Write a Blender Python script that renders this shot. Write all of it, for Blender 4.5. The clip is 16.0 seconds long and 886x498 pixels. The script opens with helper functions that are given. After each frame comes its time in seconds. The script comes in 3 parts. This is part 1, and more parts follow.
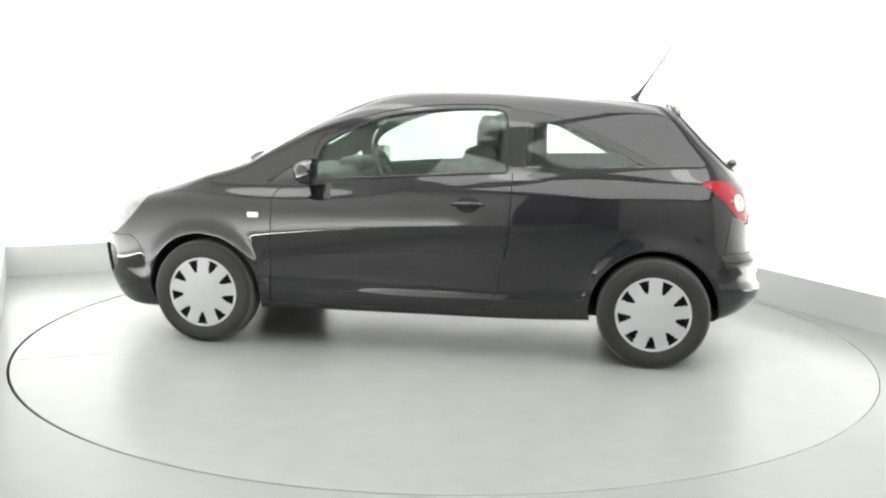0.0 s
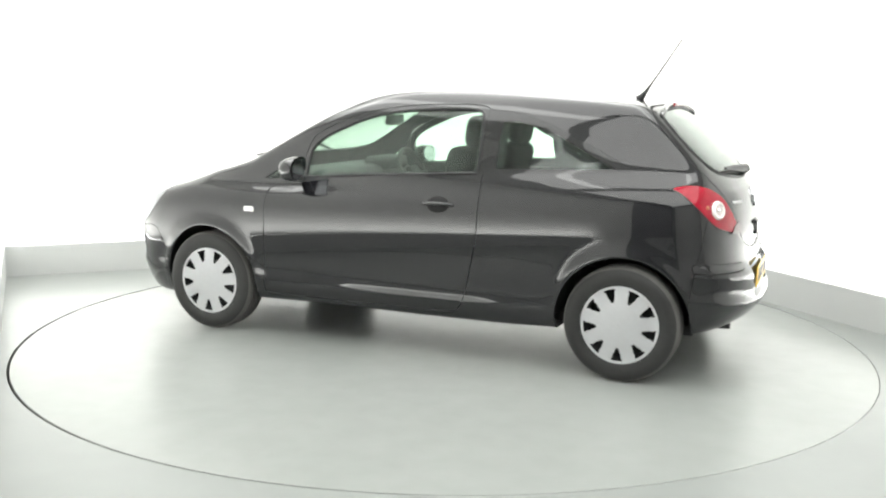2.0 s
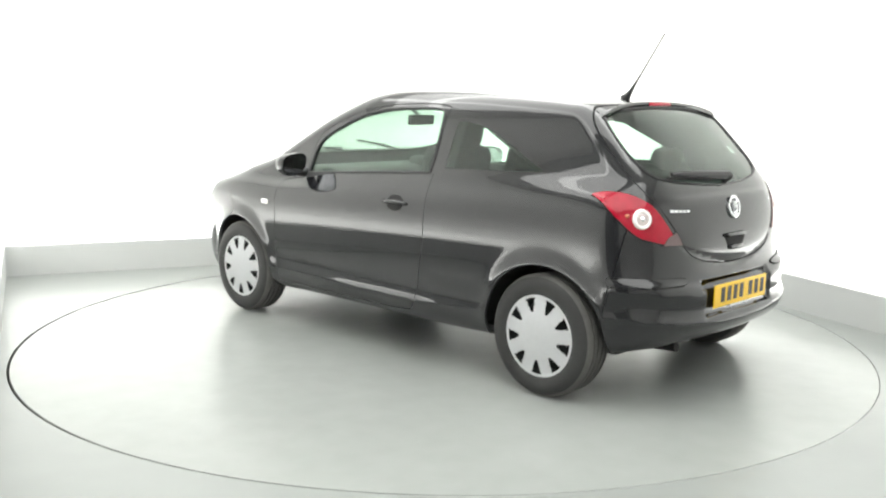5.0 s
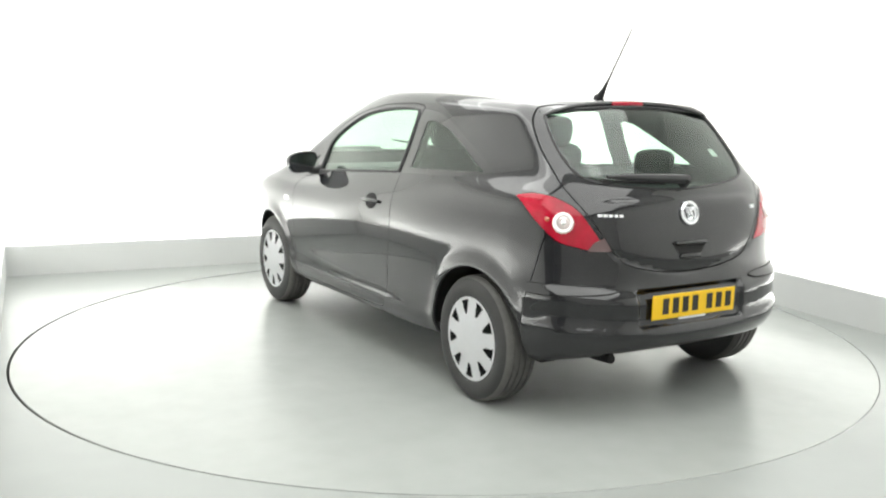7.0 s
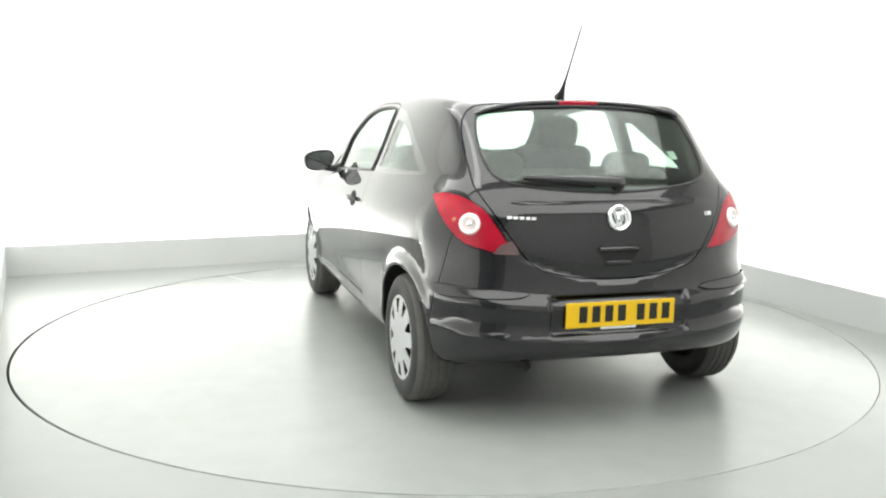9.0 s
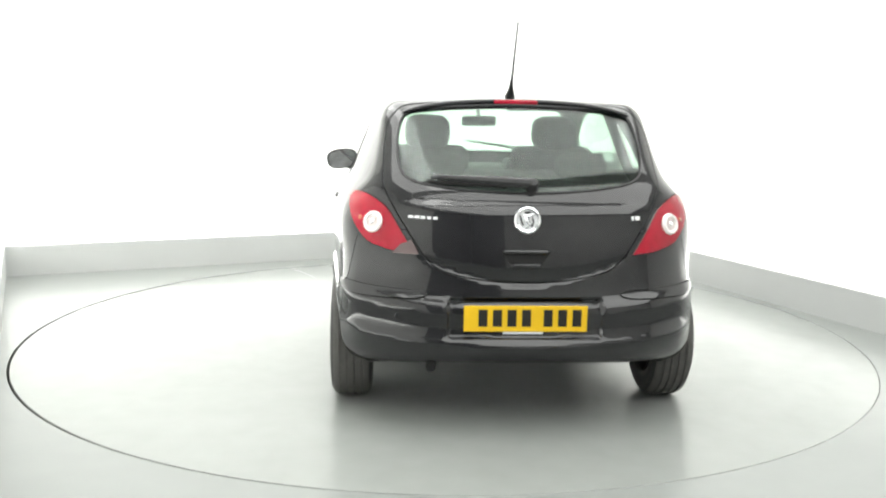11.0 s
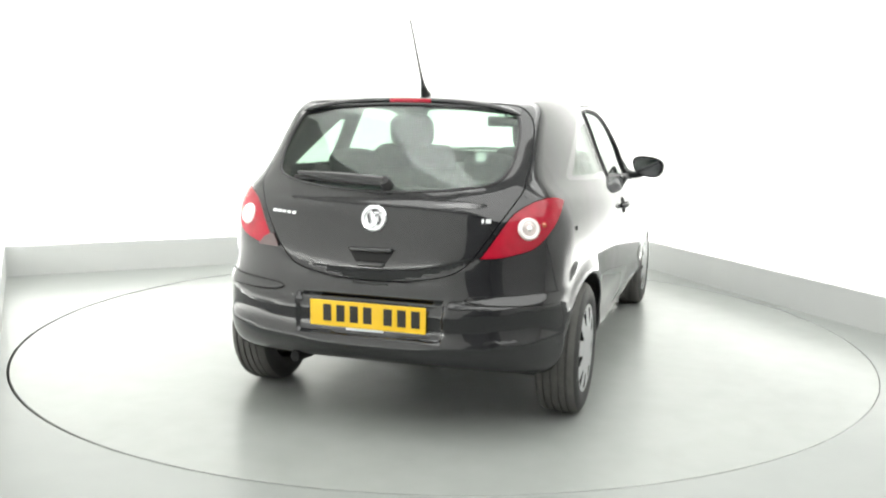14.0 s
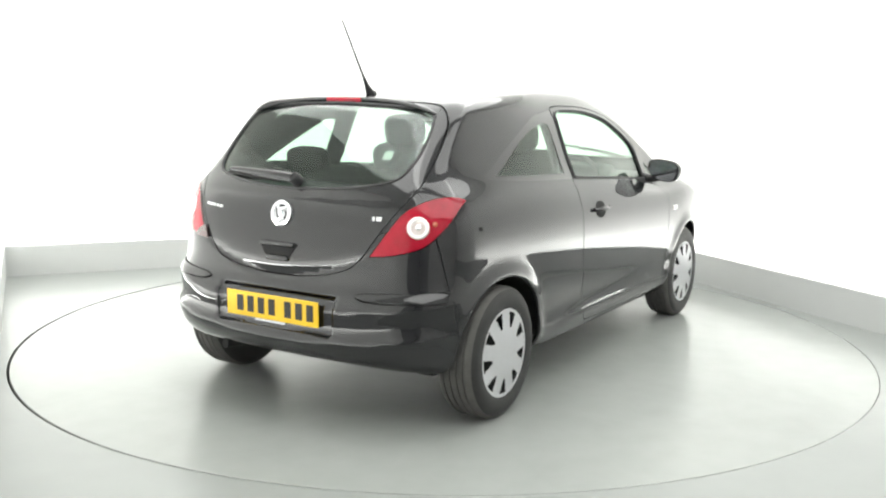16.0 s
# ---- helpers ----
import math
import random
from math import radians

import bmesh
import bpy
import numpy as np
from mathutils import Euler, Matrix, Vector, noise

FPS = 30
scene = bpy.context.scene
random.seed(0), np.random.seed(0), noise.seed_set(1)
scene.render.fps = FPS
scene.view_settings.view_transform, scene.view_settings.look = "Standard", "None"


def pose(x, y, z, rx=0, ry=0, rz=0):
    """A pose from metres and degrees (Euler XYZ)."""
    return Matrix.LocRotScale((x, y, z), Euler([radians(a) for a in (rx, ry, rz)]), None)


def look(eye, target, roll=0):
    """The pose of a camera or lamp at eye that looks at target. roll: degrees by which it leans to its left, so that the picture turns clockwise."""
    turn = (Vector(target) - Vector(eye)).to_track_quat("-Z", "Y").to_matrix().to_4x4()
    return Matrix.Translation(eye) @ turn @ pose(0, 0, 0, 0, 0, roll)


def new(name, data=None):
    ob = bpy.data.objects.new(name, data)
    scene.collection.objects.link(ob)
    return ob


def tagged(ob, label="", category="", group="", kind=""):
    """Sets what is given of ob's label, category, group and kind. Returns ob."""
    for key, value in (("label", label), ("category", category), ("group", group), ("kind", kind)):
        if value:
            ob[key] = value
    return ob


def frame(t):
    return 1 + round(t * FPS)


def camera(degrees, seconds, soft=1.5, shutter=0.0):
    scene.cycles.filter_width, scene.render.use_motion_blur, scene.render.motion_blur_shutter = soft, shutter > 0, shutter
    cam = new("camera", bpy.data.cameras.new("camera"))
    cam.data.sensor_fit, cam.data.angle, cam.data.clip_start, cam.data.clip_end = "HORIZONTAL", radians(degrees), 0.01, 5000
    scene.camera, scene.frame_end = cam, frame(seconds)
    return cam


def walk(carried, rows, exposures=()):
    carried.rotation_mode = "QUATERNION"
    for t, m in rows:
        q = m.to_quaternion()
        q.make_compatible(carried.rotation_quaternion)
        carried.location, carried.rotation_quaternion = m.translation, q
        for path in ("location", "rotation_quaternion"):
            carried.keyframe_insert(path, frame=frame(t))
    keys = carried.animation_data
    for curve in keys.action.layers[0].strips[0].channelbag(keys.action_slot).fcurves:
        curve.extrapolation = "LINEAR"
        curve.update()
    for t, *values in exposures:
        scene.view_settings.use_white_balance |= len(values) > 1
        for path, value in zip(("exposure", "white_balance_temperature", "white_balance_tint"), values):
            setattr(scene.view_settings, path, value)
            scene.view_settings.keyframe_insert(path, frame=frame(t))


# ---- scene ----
# ---- camera ----
cam = camera(50.55, 16.0, soft=2.2)
EYE = Vector((0.0, -5.619, 1.399))
YAW, PITCH, ROLL = radians(-0.176), radians(9.026), 0.90
AIM = EYE + Vector((math.sin(YAW) * math.cos(PITCH), math.cos(YAW) * math.cos(PITCH), -math.sin(PITCH))) * 5
walk(cam, [(0, look(EYE, AIM, ROLL)), (16.0, look(EYE, AIM, ROLL))], [(0, 0.0, 6500, 10), (16.0, 0.0, 6500, 10)])

# the turntable's turn, in degrees at t seconds
TURN_0, TURN_RATE = 170.78, -7.025
CAR_ON_DISC = (0.0458, -0.2291)


def turn(t):
    return TURN_0 + TURN_RATE * t


# ---- light ----
world = bpy.data.worlds.new("world")
scene.world = world
world.use_nodes = True
world.node_tree.nodes["Background"].inputs[0].default_value = (0.9, 0.95, 1.0, 1)
world.node_tree.nodes["Background"].inputs[1].default_value = 0.05


# an added area lamp, out of view, standing in for the studio's own lights
def fill_lamp(name, eye, target, width, depth, power, colour=(0.99, 1.0, 0.974), spread=180):
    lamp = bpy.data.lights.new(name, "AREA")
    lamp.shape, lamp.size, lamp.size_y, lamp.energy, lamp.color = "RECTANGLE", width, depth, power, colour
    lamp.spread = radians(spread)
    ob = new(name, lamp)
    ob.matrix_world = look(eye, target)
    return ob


# the bay lies askew to the camera: its own axes, across and along
ACROSS, ALONG = Vector((0.913, 0.408, 0)), Vector((-0.408, 0.913, 0))


def bay(u, v, z=0.0):
    return ACROSS * u + ALONG * v + Vector((0, 0, z))


LEFT, RIGHT, BACK, FRONT = -2.49, 2.52, 2.74, -6.4  # the low panels that run before the walls
TROUGH = 0.28  # the gap between panel and wall, where the uplights lie

# added overhead fill in place of the ceiling's unseen light
fill_lamp("ceiling_fill", bay(0, -0.1, 3.25), bay(0, -0.09, 0), 4.0, 4.2, 165)
# added fill that brightens the foreground floor and the car's near side
fill_lamp("front_fill", bay(0, -4.2, 3.25), bay(0, -4.19, 0), 4.2, 3.4, 130)
# added washers that keep the walls white above the uplights' reach
fill_lamp("back_wall_fill", bay(0, 1.35, 3.25), bay(0, 3.0, 0.9), 4.4, 0.5, 30)
fill_lamp("east_wall_fill", bay(1.25, 0.2, 3.25), bay(2.8, 0.2, 0.9), 4.6, 0.5, 28)
fill_lamp("west_wall_fill", bay(-1.25, 0.1, 3.25), bay(-2.7, 0.1, 0.9), 4.8, 0.5, 26)


def uplight(name, a, b, power):
    """A strip lamp lying in the trough, from a to b, that shines up along the wall."""
    lamp = bpy.data.lights.new(name, "AREA")
    lamp.shape, lamp.size, lamp.size_y, lamp.energy, lamp.color = "RECTANGLE", (b - a).length, 0.10, power, (0.99, 1.0, 0.974)
    x, z = (b - a).normalized(), Vector((0, 0, -1))
    ob = new(name, lamp)
    ob.matrix_world = Matrix.Translation((a + b) / 2) @ Matrix((x, z.cross(x), z)).transposed().to_4x4()


uplight("north_uplight", bay(LEFT, BACK + .15, .172), bay(RIGHT, BACK + .15, .172), 72)
uplight("east_uplight", bay(RIGHT + .15, BACK, .165), bay(RIGHT + .15, -2.4, .165), 58)
uplight("west_uplight", bay(LEFT - .15, BACK, .19), bay(LEFT - .15, -3.5, .19), 70)


# ---- materials ----
def material(name, colour, rough=0.5, metal=0.0, spread=0.0, scale=20.0, relief=0.0, relief_scale=200.0, coat=0.0,
             transmission=0.0, ior=1.45, emission=0.0, rough_spread=0.0, specular=0.5):
    m = bpy.data.materials.new(name)
    m.use_nodes = True
    nt = m.node_tree
    b = nt.nodes["Principled BSDF"]
    b.inputs["Base Color"].default_value = (*colour, 1)
    b.inputs["Roughness"].default_value = rough
    b.inputs["Metallic"].default_value = metal
    b.inputs["IOR"].default_value = ior
    b.inputs["Coat Weight"].default_value = coat
    b.inputs["Specular IOR Level"].default_value = specular
    b.inputs["Coat Roughness"].default_value = 0.015
    b.inputs["Transmission Weight"].default_value = transmission
    if emission:
        b.inputs["Emission Color"].default_value = (*colour, 1)
        b.inputs["Emission Strength"].default_value = emission
    co = nt.nodes.new("ShaderNodeTexCoord")

    def noise_node(s, detail):
        n = nt.nodes.new("ShaderNodeTexNoise")
        n.inputs["Scale"].default_value, n.inputs["Detail"].default_value = s, detail
        nt.links.new(co.outputs["Object"], n.inputs["Vector"])
        return n

    if spread or rough_spread:
        n1, n2 = noise_node(scale, 4), noise_node(scale * 0.07, 3)
        add = nt.nodes.new("ShaderNodeMath")
        add.operation = "MULTIPLY_ADD"
        nt.links.new(n1.outputs["Fac"], add.inputs[0])
        add.inputs[1].default_value = 0.4
        nt.links.new(n2.outputs["Fac"], add.inputs[2])
    if spread:
        ramp = nt.nodes.new("ShaderNodeMapRange")
        ramp.inputs["From Min"].default_value, ramp.inputs["From Max"].default_value = 0.45, 0.95
        ramp.inputs["To Min"].default_value, ramp.inputs["To Max"].default_value = 1 - spread, 1 + spread
        nt.links.new(add.outputs[0], ramp.inputs["Value"])
        mul = nt.nodes.new("ShaderNodeVectorMath")
        mul.operation = "SCALE"
        mul.inputs[0].default_value = colour
        nt.links.new(ramp.outputs[0], mul.inputs["Scale"])
        nt.links.new(mul.outputs[0], b.inputs["Base Color"])
    if rough_spread:
        ramp = nt.nodes.new("ShaderNodeMapRange")
        ramp.inputs["From Min"].default_value, ramp.inputs["From Max"].default_value = 0.45, 0.95
        ramp.inputs["To Min"].default_value, ramp.inputs["To Max"].default_value = max(0, rough - rough_spread), rough + rough_spread
        nt.links.new(add.outputs[0], ramp.inputs["Value"])
        nt.links.new(ramp.outputs[0], b.inputs["Roughness"])
    if relief:
        n = noise_node(relief_scale, 3)
        bp = nt.nodes.new("ShaderNodeBump")
        bp.inputs["Strength"].default_value, bp.inputs["Distance"].default_value = relief, 0.002
        nt.links.new(n.outputs["Fac"], bp.inputs["Height"])
        nt.links.new(bp.outputs[0], b.inputs["Normal"])
    return m


M_FLOOR = material("floor_paint", (0.248, 0.262, 0.250), 0.30, specular=0.36, spread=0.07, scale=6, relief=0.03, relief_scale=25)
M_DISC = material("turntable_paint", (0.274, 0.286, 0.275), 0.27, specular=0.40, spread=0.08, scale=7, relief=0.03, relief_scale=25)
M_WALL = material("wall_paint", (0.92, 0.92, 0.90), 0.6, spread=0.02, scale=5, relief=0.1, relief_scale=120)
M_DARK_WALL = material("hall_wall_paint", (0.24, 0.24, 0.245), 0.6, spread=0.06, scale=5)
M_GREY_WALL = material("end_wall_paint", (0.55, 0.55, 0.54), 0.6, spread=0.05, scale=5)
M_CEILING = material("ceiling_paint", (0.55, 0.55, 0.54), 0.7, spread=0.02, scale=5)
M_SKIRT = material("skirting_paint", (0.48, 0.49, 0.48), 0.45, spread=0.03, scale=8, relief=0.03, relief_scale=60)
M_GAP = material("joint_dirt", (0.03, 0.032, 0.03), 0.8, spread=0.2, scale=30)
M_JOINT = material("floor_joint_sealant", (0.33, 0.35, 0.33), 0.5, spread=0.2, scale=30)
M_PAINT = material("black_car_paint", (0.0078, 0.0081, 0.0095), 0.35, spread=0.04, scale=60, coat=1.0, specular=0.05)
M_PAINT.node_tree.nodes["Principled BSDF"].inputs["Coat IOR"].default_value = 1.62
M_TRIM = material("interior_trim", (0.035, 0.036, 0.037), 0.65, spread=0.12, scale=25)
M_PLASTIC = material("black_plastic", (0.018, 0.018, 0.019), 0.42, spread=0.2, scale=80, relief=0.2, relief_scale=600)
M_TREAD = material("dusty_tyre_tread", (0.085, 0.083, 0.078), 0.8, spread=0.25, scale=40, relief=0.3, relief_scale=300)
M_FRIT = material("black_glass_border", (0.006, 0.0065, 0.007), 0.25, spread=0.1, scale=60, coat=1.0, specular=0.2)
M_RUBBER = material("tyre_rubber", (0.021, 0.021, 0.0205), 0.62, spread=0.25, scale=40, relief=0.3, relief_scale=300)
M_UNDER = material("underbody", (0.012, 0.012, 0.012), 0.8, spread=0.3, scale=30)
M_CLOTH = material("seat_cloth", (0.013, 0.013, 0.0145), 0.85, spread=0.15, scale=25)
M_HUBCAP = material("silver_wheel_cover", (0.78, 0.79, 0.80), 0.34, metal=0.0, spread=0.05, scale=40)
M_CHROME = material("chrome", (0.85, 0.86, 0.88), 0.12, metal=1.0, spread=0.03, scale=60)
M_GLASS = bpy.data.materials.new("tinted_window_glass")
M_GLASS.use_nodes = True
nt = M_GLASS.node_tree
nt.nodes.remove(nt.nodes["Principled BSDF"])
facing = nt.nodes.new("ShaderNodeLayerWeight")
facing.inputs["Blend"].default_value = 0.5
power = nt.nodes.new("ShaderNodeMath")
power.operation = "POWER"
power.inputs[1].default_value = 5.0
gain = nt.nodes.new("ShaderNodeMath")
gain.operation = "MULTIPLY_ADD"
gain.inputs[1].default_value, gain.inputs[2].default_value = 0.95, 0.04
clear, gloss, both = nt.nodes.new("ShaderNodeBsdfTransparent"), nt.nodes.new("ShaderNodeBsdfGlossy"), nt.nodes.new("ShaderNodeMixShader")
clear.inputs["Color"].default_value = (0.84, 0.925, 0.87, 1)
gloss.inputs["Roughness"].default_value = 0.01
nt.links.new(facing.outputs["Facing"], power.inputs[0])
nt.links.new(power.outputs[0], gain.inputs[0])
nt.links.new(gain.outputs[0], both.inputs[0])
nt.links.new(clear.outputs[0], both.inputs[1])
nt.links.new(gloss.outputs[0], both.inputs[2])
nt.links.new(both.outputs[0], nt.nodes["Material Output"].inputs["Surface"])
M_MIRROR = material("mirror_glass", (0.8, 0.82, 0.84), 0.02, metal=1.0)
M_RED = material("red_lamp_plastic", (0.30, 0.004, 0.018), 0.12, spread=0.40, scale=24, coat=0.5, specular=0.25, relief=0.25, relief_scale=140)
M_SMOKE = material("smoked_lamp_plastic", (0.10, 0.06, 0.06), 0.15, spread=0.1, scale=90, coat=1.0)
M_CLEAR = material("clear_lamp_plastic", (0.86, 0.84, 0.82), 0.15, metal=0.0, spread=0.1, scale=90, coat=1.0)
M_HEADLAMP = material("headlamp_plastic", (0.30, 0.31, 0.32), 0.14, metal=0.2, spread=0.5, scale=14, coat=1.0)
M_LENS = material("ribbed_lamp_lens", (0.62, 0.55, 0.53), 0.12, metal=0.4, spread=0.3, scale=160, coat=1.0, relief=0.6, relief_scale=260)
M_AMBER = material("amber_lamp_plastic", (0.45, 0.12, 0.06), 0.2, spread=0.1, scale=90, coat=1.0)
M_YELLOW = material("number_plate_yellow", (0.80, 0.50, 0.013), 0.35, spread=0.05, scale=60)
M_INK = material("number_plate_black", (0.015, 0.014, 0.012), 0.45)
M_BADGE = material("badge_silver", (0.75, 0.76, 0.77), 0.4, metal=0.4, spread=0.05, scale=80)
M_STICKER = material("green_grey_sticker", (0.36, 0.40, 0.37), 0.6, spread=0.2, scale=120)
M_PAPER = material("window_sticker", (0.7, 0.72, 0.74), 0.6)


# ---- mesh helpers ----
def mesh_of(name, bm, mats, smooth=True):
    me = bpy.data.meshes.new(name)
    bmesh.ops.recalc_face_normals(bm, faces=bm.faces)
    bm.to_mesh(me)
    bm.free()
    for m in mats if isinstance(mats, (list, tuple)) else [mats]:
        me.materials.append(m)
    if smooth:
        me.polygons.foreach_set("use_smooth", [True] * len(me.polygons))
        me.set_sharp_from_angle(angle=radians(35))
    return me


def part(name, bm, mats, parent, label="", m=None, smooth=True):
    """Links a bmesh as one mesh object under a thing or a part."""
    ob = new(name, mesh_of(name, bm, mats, smooth))
    if parent:
        ob.parent = parent
    if m is not None:
        ob.matrix_basis = m
    return tagged(ob, label)


def box(sx, sy, sz, bevel=0.0, segments=2, m=Matrix()):
    bm = bmesh.new()
    bmesh.ops.create_cube(bm, size=1, matrix=Matrix.Diagonal((sx, sy, sz, 1)))
    if bevel:
        bmesh.ops.bevel(bm, geom=bm.edges[:], offset=bevel, segments=segments, profile=0.5, affect="EDGES")
    bm.transform(m)
    return bm


def merge(bm, other):
    me = bpy.data.meshes.new("tmp")
    other.to_mesh(me)
    other.free()
    bm.from_mesh(me)
    bpy.data.meshes.remove(me)
    return bm


def lathe(profile, steps=64, m=Matrix()):
    """Turns (radius, height) points about the y axis."""
    bm = bmesh.new()
    rings = []
    for r, h in profile:
        rings.append([bm.verts.new((r * math.cos(2 * math.pi * i / steps), h, r * math.sin(2 * math.pi * i / steps))) for i in range(steps)])
    for a, b in zip(rings, rings[1:]):
        for i in range(steps):
            bm.faces.new((a[i], a[(i + 1) % steps], b[(i + 1) % steps], b[i]))
    bm.transform(m)
    return bm


def tube(points, radii, steps=12):
    """A round rod along points."""
    bm = bmesh.new()
    pts = [Vector(p) for p in points]
    rings = []
    for i, p in enumerate(pts):
        d = (pts[min(i + 1, len(pts) - 1)] - pts[max(i - 1, 0)]).normalized()
        a = d.orthogonal().normalized() if i == 0 else (a - d * a.dot(d)).normalized()
        b = d.cross(a)
        r = radii[i] if isinstance(radii, (list, tuple)) else radii
        rings.append([bm.verts.new(p + (a * math.cos(t) + b * math.sin(t)) * r) for t in [2 * math.pi * k / steps for k in range(steps)]])
    for u, v in zip(rings, rings[1:]):
        for k in range(steps):
            bm.faces.new((u[k], u[(k + 1) % steps], v[(k + 1) % steps], v[k]))
    bm.faces.new(rings[0][::-1])
    bm.faces.new(rings[-1])
    return bm


def slab(outline, z0, z1):
    """A flat plate of an (x, y) outline."""
    bm = bmesh.new()
    lo = [bm.verts.new((x, y, z0)) for x, y in outline]
    hi = [bm.verts.new((x, y, z1)) for x, y in outline]
    bm.faces.new(lo[::-1])
    bm.faces.new(hi)
    for i in range(len(lo)):
        j = (i + 1) % len(lo)
        bm.faces.new((lo[i], lo[j], hi[j], hi[i]))
    return bm


# ---- room ----
DISC_R, RING_R = 2.434, 2.4405  # the disc sits a few millimetres off the middle of its pit
N_RING = 192


def ring_floor():
    """The floor sheet with a round hole for the turntable, and the pit below it."""
    bm = bmesh.new()
    circle = [(math.cos(2 * math.pi * i / N_RING), math.sin(2 * math.pi * i / N_RING)) for i in range(N_RING)]
    inner = [bm.verts.new((RING_R * c - .0056, RING_R * s - .0026, 0)) for c, s in circle]
    outer = [bm.verts.new((9.0 * c / max(abs(c), abs(s)), 10.0 * s / max(abs(c), abs(s)), 0)) for c, s in circle]
    low = [bm.verts.new((RING_R * c - .0056, RING_R * s - .0026, -0.12)) for c, s in circle]
    for i in range(N_RING):
        j = (i + 1) % N_RING
        bm.faces.new((inner[i], outer[i], outer[j], inner[j]))
        f = bm.faces.new((inner[i], inner[j], low[j], low[i]))
        f.material_index = 1
    f = bm.faces.new(low)
    f.material_index = 1
    return bm


floor = part("floor", ring_floor(), [M_FLOOR, M_GAP], None, smooth=False)
tagged(floor, "pale grey glossy painted studio floor", "floor", kind="structure")


def wall(name, a, b, mat, label, z0=-0.02, height=3.4, thick=0.15, category="wall"):
    """A wall from a to b, its room side to the right of the way from a to b."""
    d = (b - a).normalized()
    n = Vector((-d.y, d.x, 0)) * thick
    bm = slab([(p.x, p.y) for p in (a, b, b + n, a + n)], z0, height)
    return tagged(part(name, bm, mat, None, smooth=False), label, category, kind="structure")


wall("wall_north", bay(LEFT - TROUGH, BACK + TROUGH), bay(RIGHT + TROUGH, BACK + TROUGH), M_WALL, "brightly lit white studio back wall")
wall("wall_east", bay(RIGHT + TROUGH, BACK + TROUGH), bay(RIGHT + TROUGH, FRONT), M_WALL, "brightly lit white studio side wall")
wall("wall_west", bay(LEFT - TROUGH, -4.3), bay(LEFT - TROUGH, BACK + TROUGH), M_WALL, "brightly lit white studio side wall")
# unseen dark stretch, placed for the dark zone that the car reflects
wall("wall_west_dark", bay(LEFT - TROUGH, FRONT), bay(LEFT - TROUGH, -4.3), M_DARK_WALL, "unseen dark grey stretch of the studio side wall")
wall("wall_south", bay(RIGHT + TROUGH, FRONT), bay(-1.9, FRONT), M_GREY_WALL, "plain grey end wall of the studio")
# the same dark zone carried round the corner, also out of view
wall("wall_south_dark", bay(-1.9, FRONT), bay(LEFT - TROUGH, FRONT), M_DARK_WALL, "unseen dark grey stretch of the studio end wall")
ceiling = part("ceiling", slab([tuple(bay(u, v).xy) for u, v in ((-3, -6.6), (3, -6.6), (3, 3.2), (-3, 3.2))], 3.4, 3.5), M_CEILING, None, smooth=False)
tagged(ceiling, "plain pale ceiling of the studio", "ceiling", kind="structure")
SKIRT = 0.235
for name, a, b in (("baseboard_north", bay(LEFT, BACK), bay(RIGHT, BACK)), ("baseboard_east", bay(RIGHT, BACK + .02), bay(RIGHT, FRONT)), ("baseboard_west", bay(LEFT, FRONT), bay(LEFT, BACK + .02))):
    wall(name, a, b, M_SKIRT, "pale grey low panel before the wall", -.01, SKIRT, .019, "baseboard")


turntable = new("turntable")
tagged(turntable, "round pale grey vehicle turntable flush with the floor", "turntable")
bm = lathe([(0.0005, 0.0), (0.8, 0.0), (1.7, 0.0), (DISC_R - 0.003, 0.0), (DISC_R, -0.003), (DISC_R, -0.05)], N_RING, pose(0, 0, 0, 90))
part("disc", bm, M_DISC, turntable)
seam = slab([(1.95, -0.003), (2.425, -0.0035), (2.425, 0.0035), (1.95, 0.003)], -0.004, 0.001)
part("panel_seam", seam, M_JOINT, turntable, "thin dark panel seam", m=pose(0, 0, 0, 0, 0, 199.3 - TURN_0), smooth=False)


# ---- car: the form of the body ----
def curve(t, knots):
    """Smooth value at t through (t, value) knots."""
    k = np.array(knots, float)
    xs, ys = k[:, 0], k[:, 1]
    d = np.diff(ys) / np.diff(xs)
    m = np.concatenate([[d[0]], (d[:-1] + d[1:]) / 2, [d[-1]]])
    flat = np.concatenate([[False], d[:-1] * d[1:] <= 0, [False]])
    m[flat] = 0
    t = np.clip(t, xs[0], xs[-1])
    i = np.clip(np.searchsorted(xs, t) - 1, 0, len(xs) - 2)
    h = xs[i + 1] - xs[i]
    s = (t - xs[i]) / h
    return ((1 + 2 * s) * (1 - s) ** 2 * ys[i] + s * (1 - s) ** 2 * h * m[i]
            + s * s * (3 - 2 * s) * ys[i + 1] + s * s * (s - 1) * h * m[i + 1])


def smax(a, b, k):
    h = np.maximum(k - np.abs(a - b), 0) / k
    return np.maximum(a, b) + h * h * k / 4


def bump(v, centre, width):
    return np.exp(-((v - centre) / width) ** 2)


def step(v, a, b):
    s = np.clip((v - a) / (b - a), 0, 1)
    return s * s * (3 - 2 * s)


WHEEL_X, HUB_Z, ARCH_R = 1.2555, 0.297, 0.342


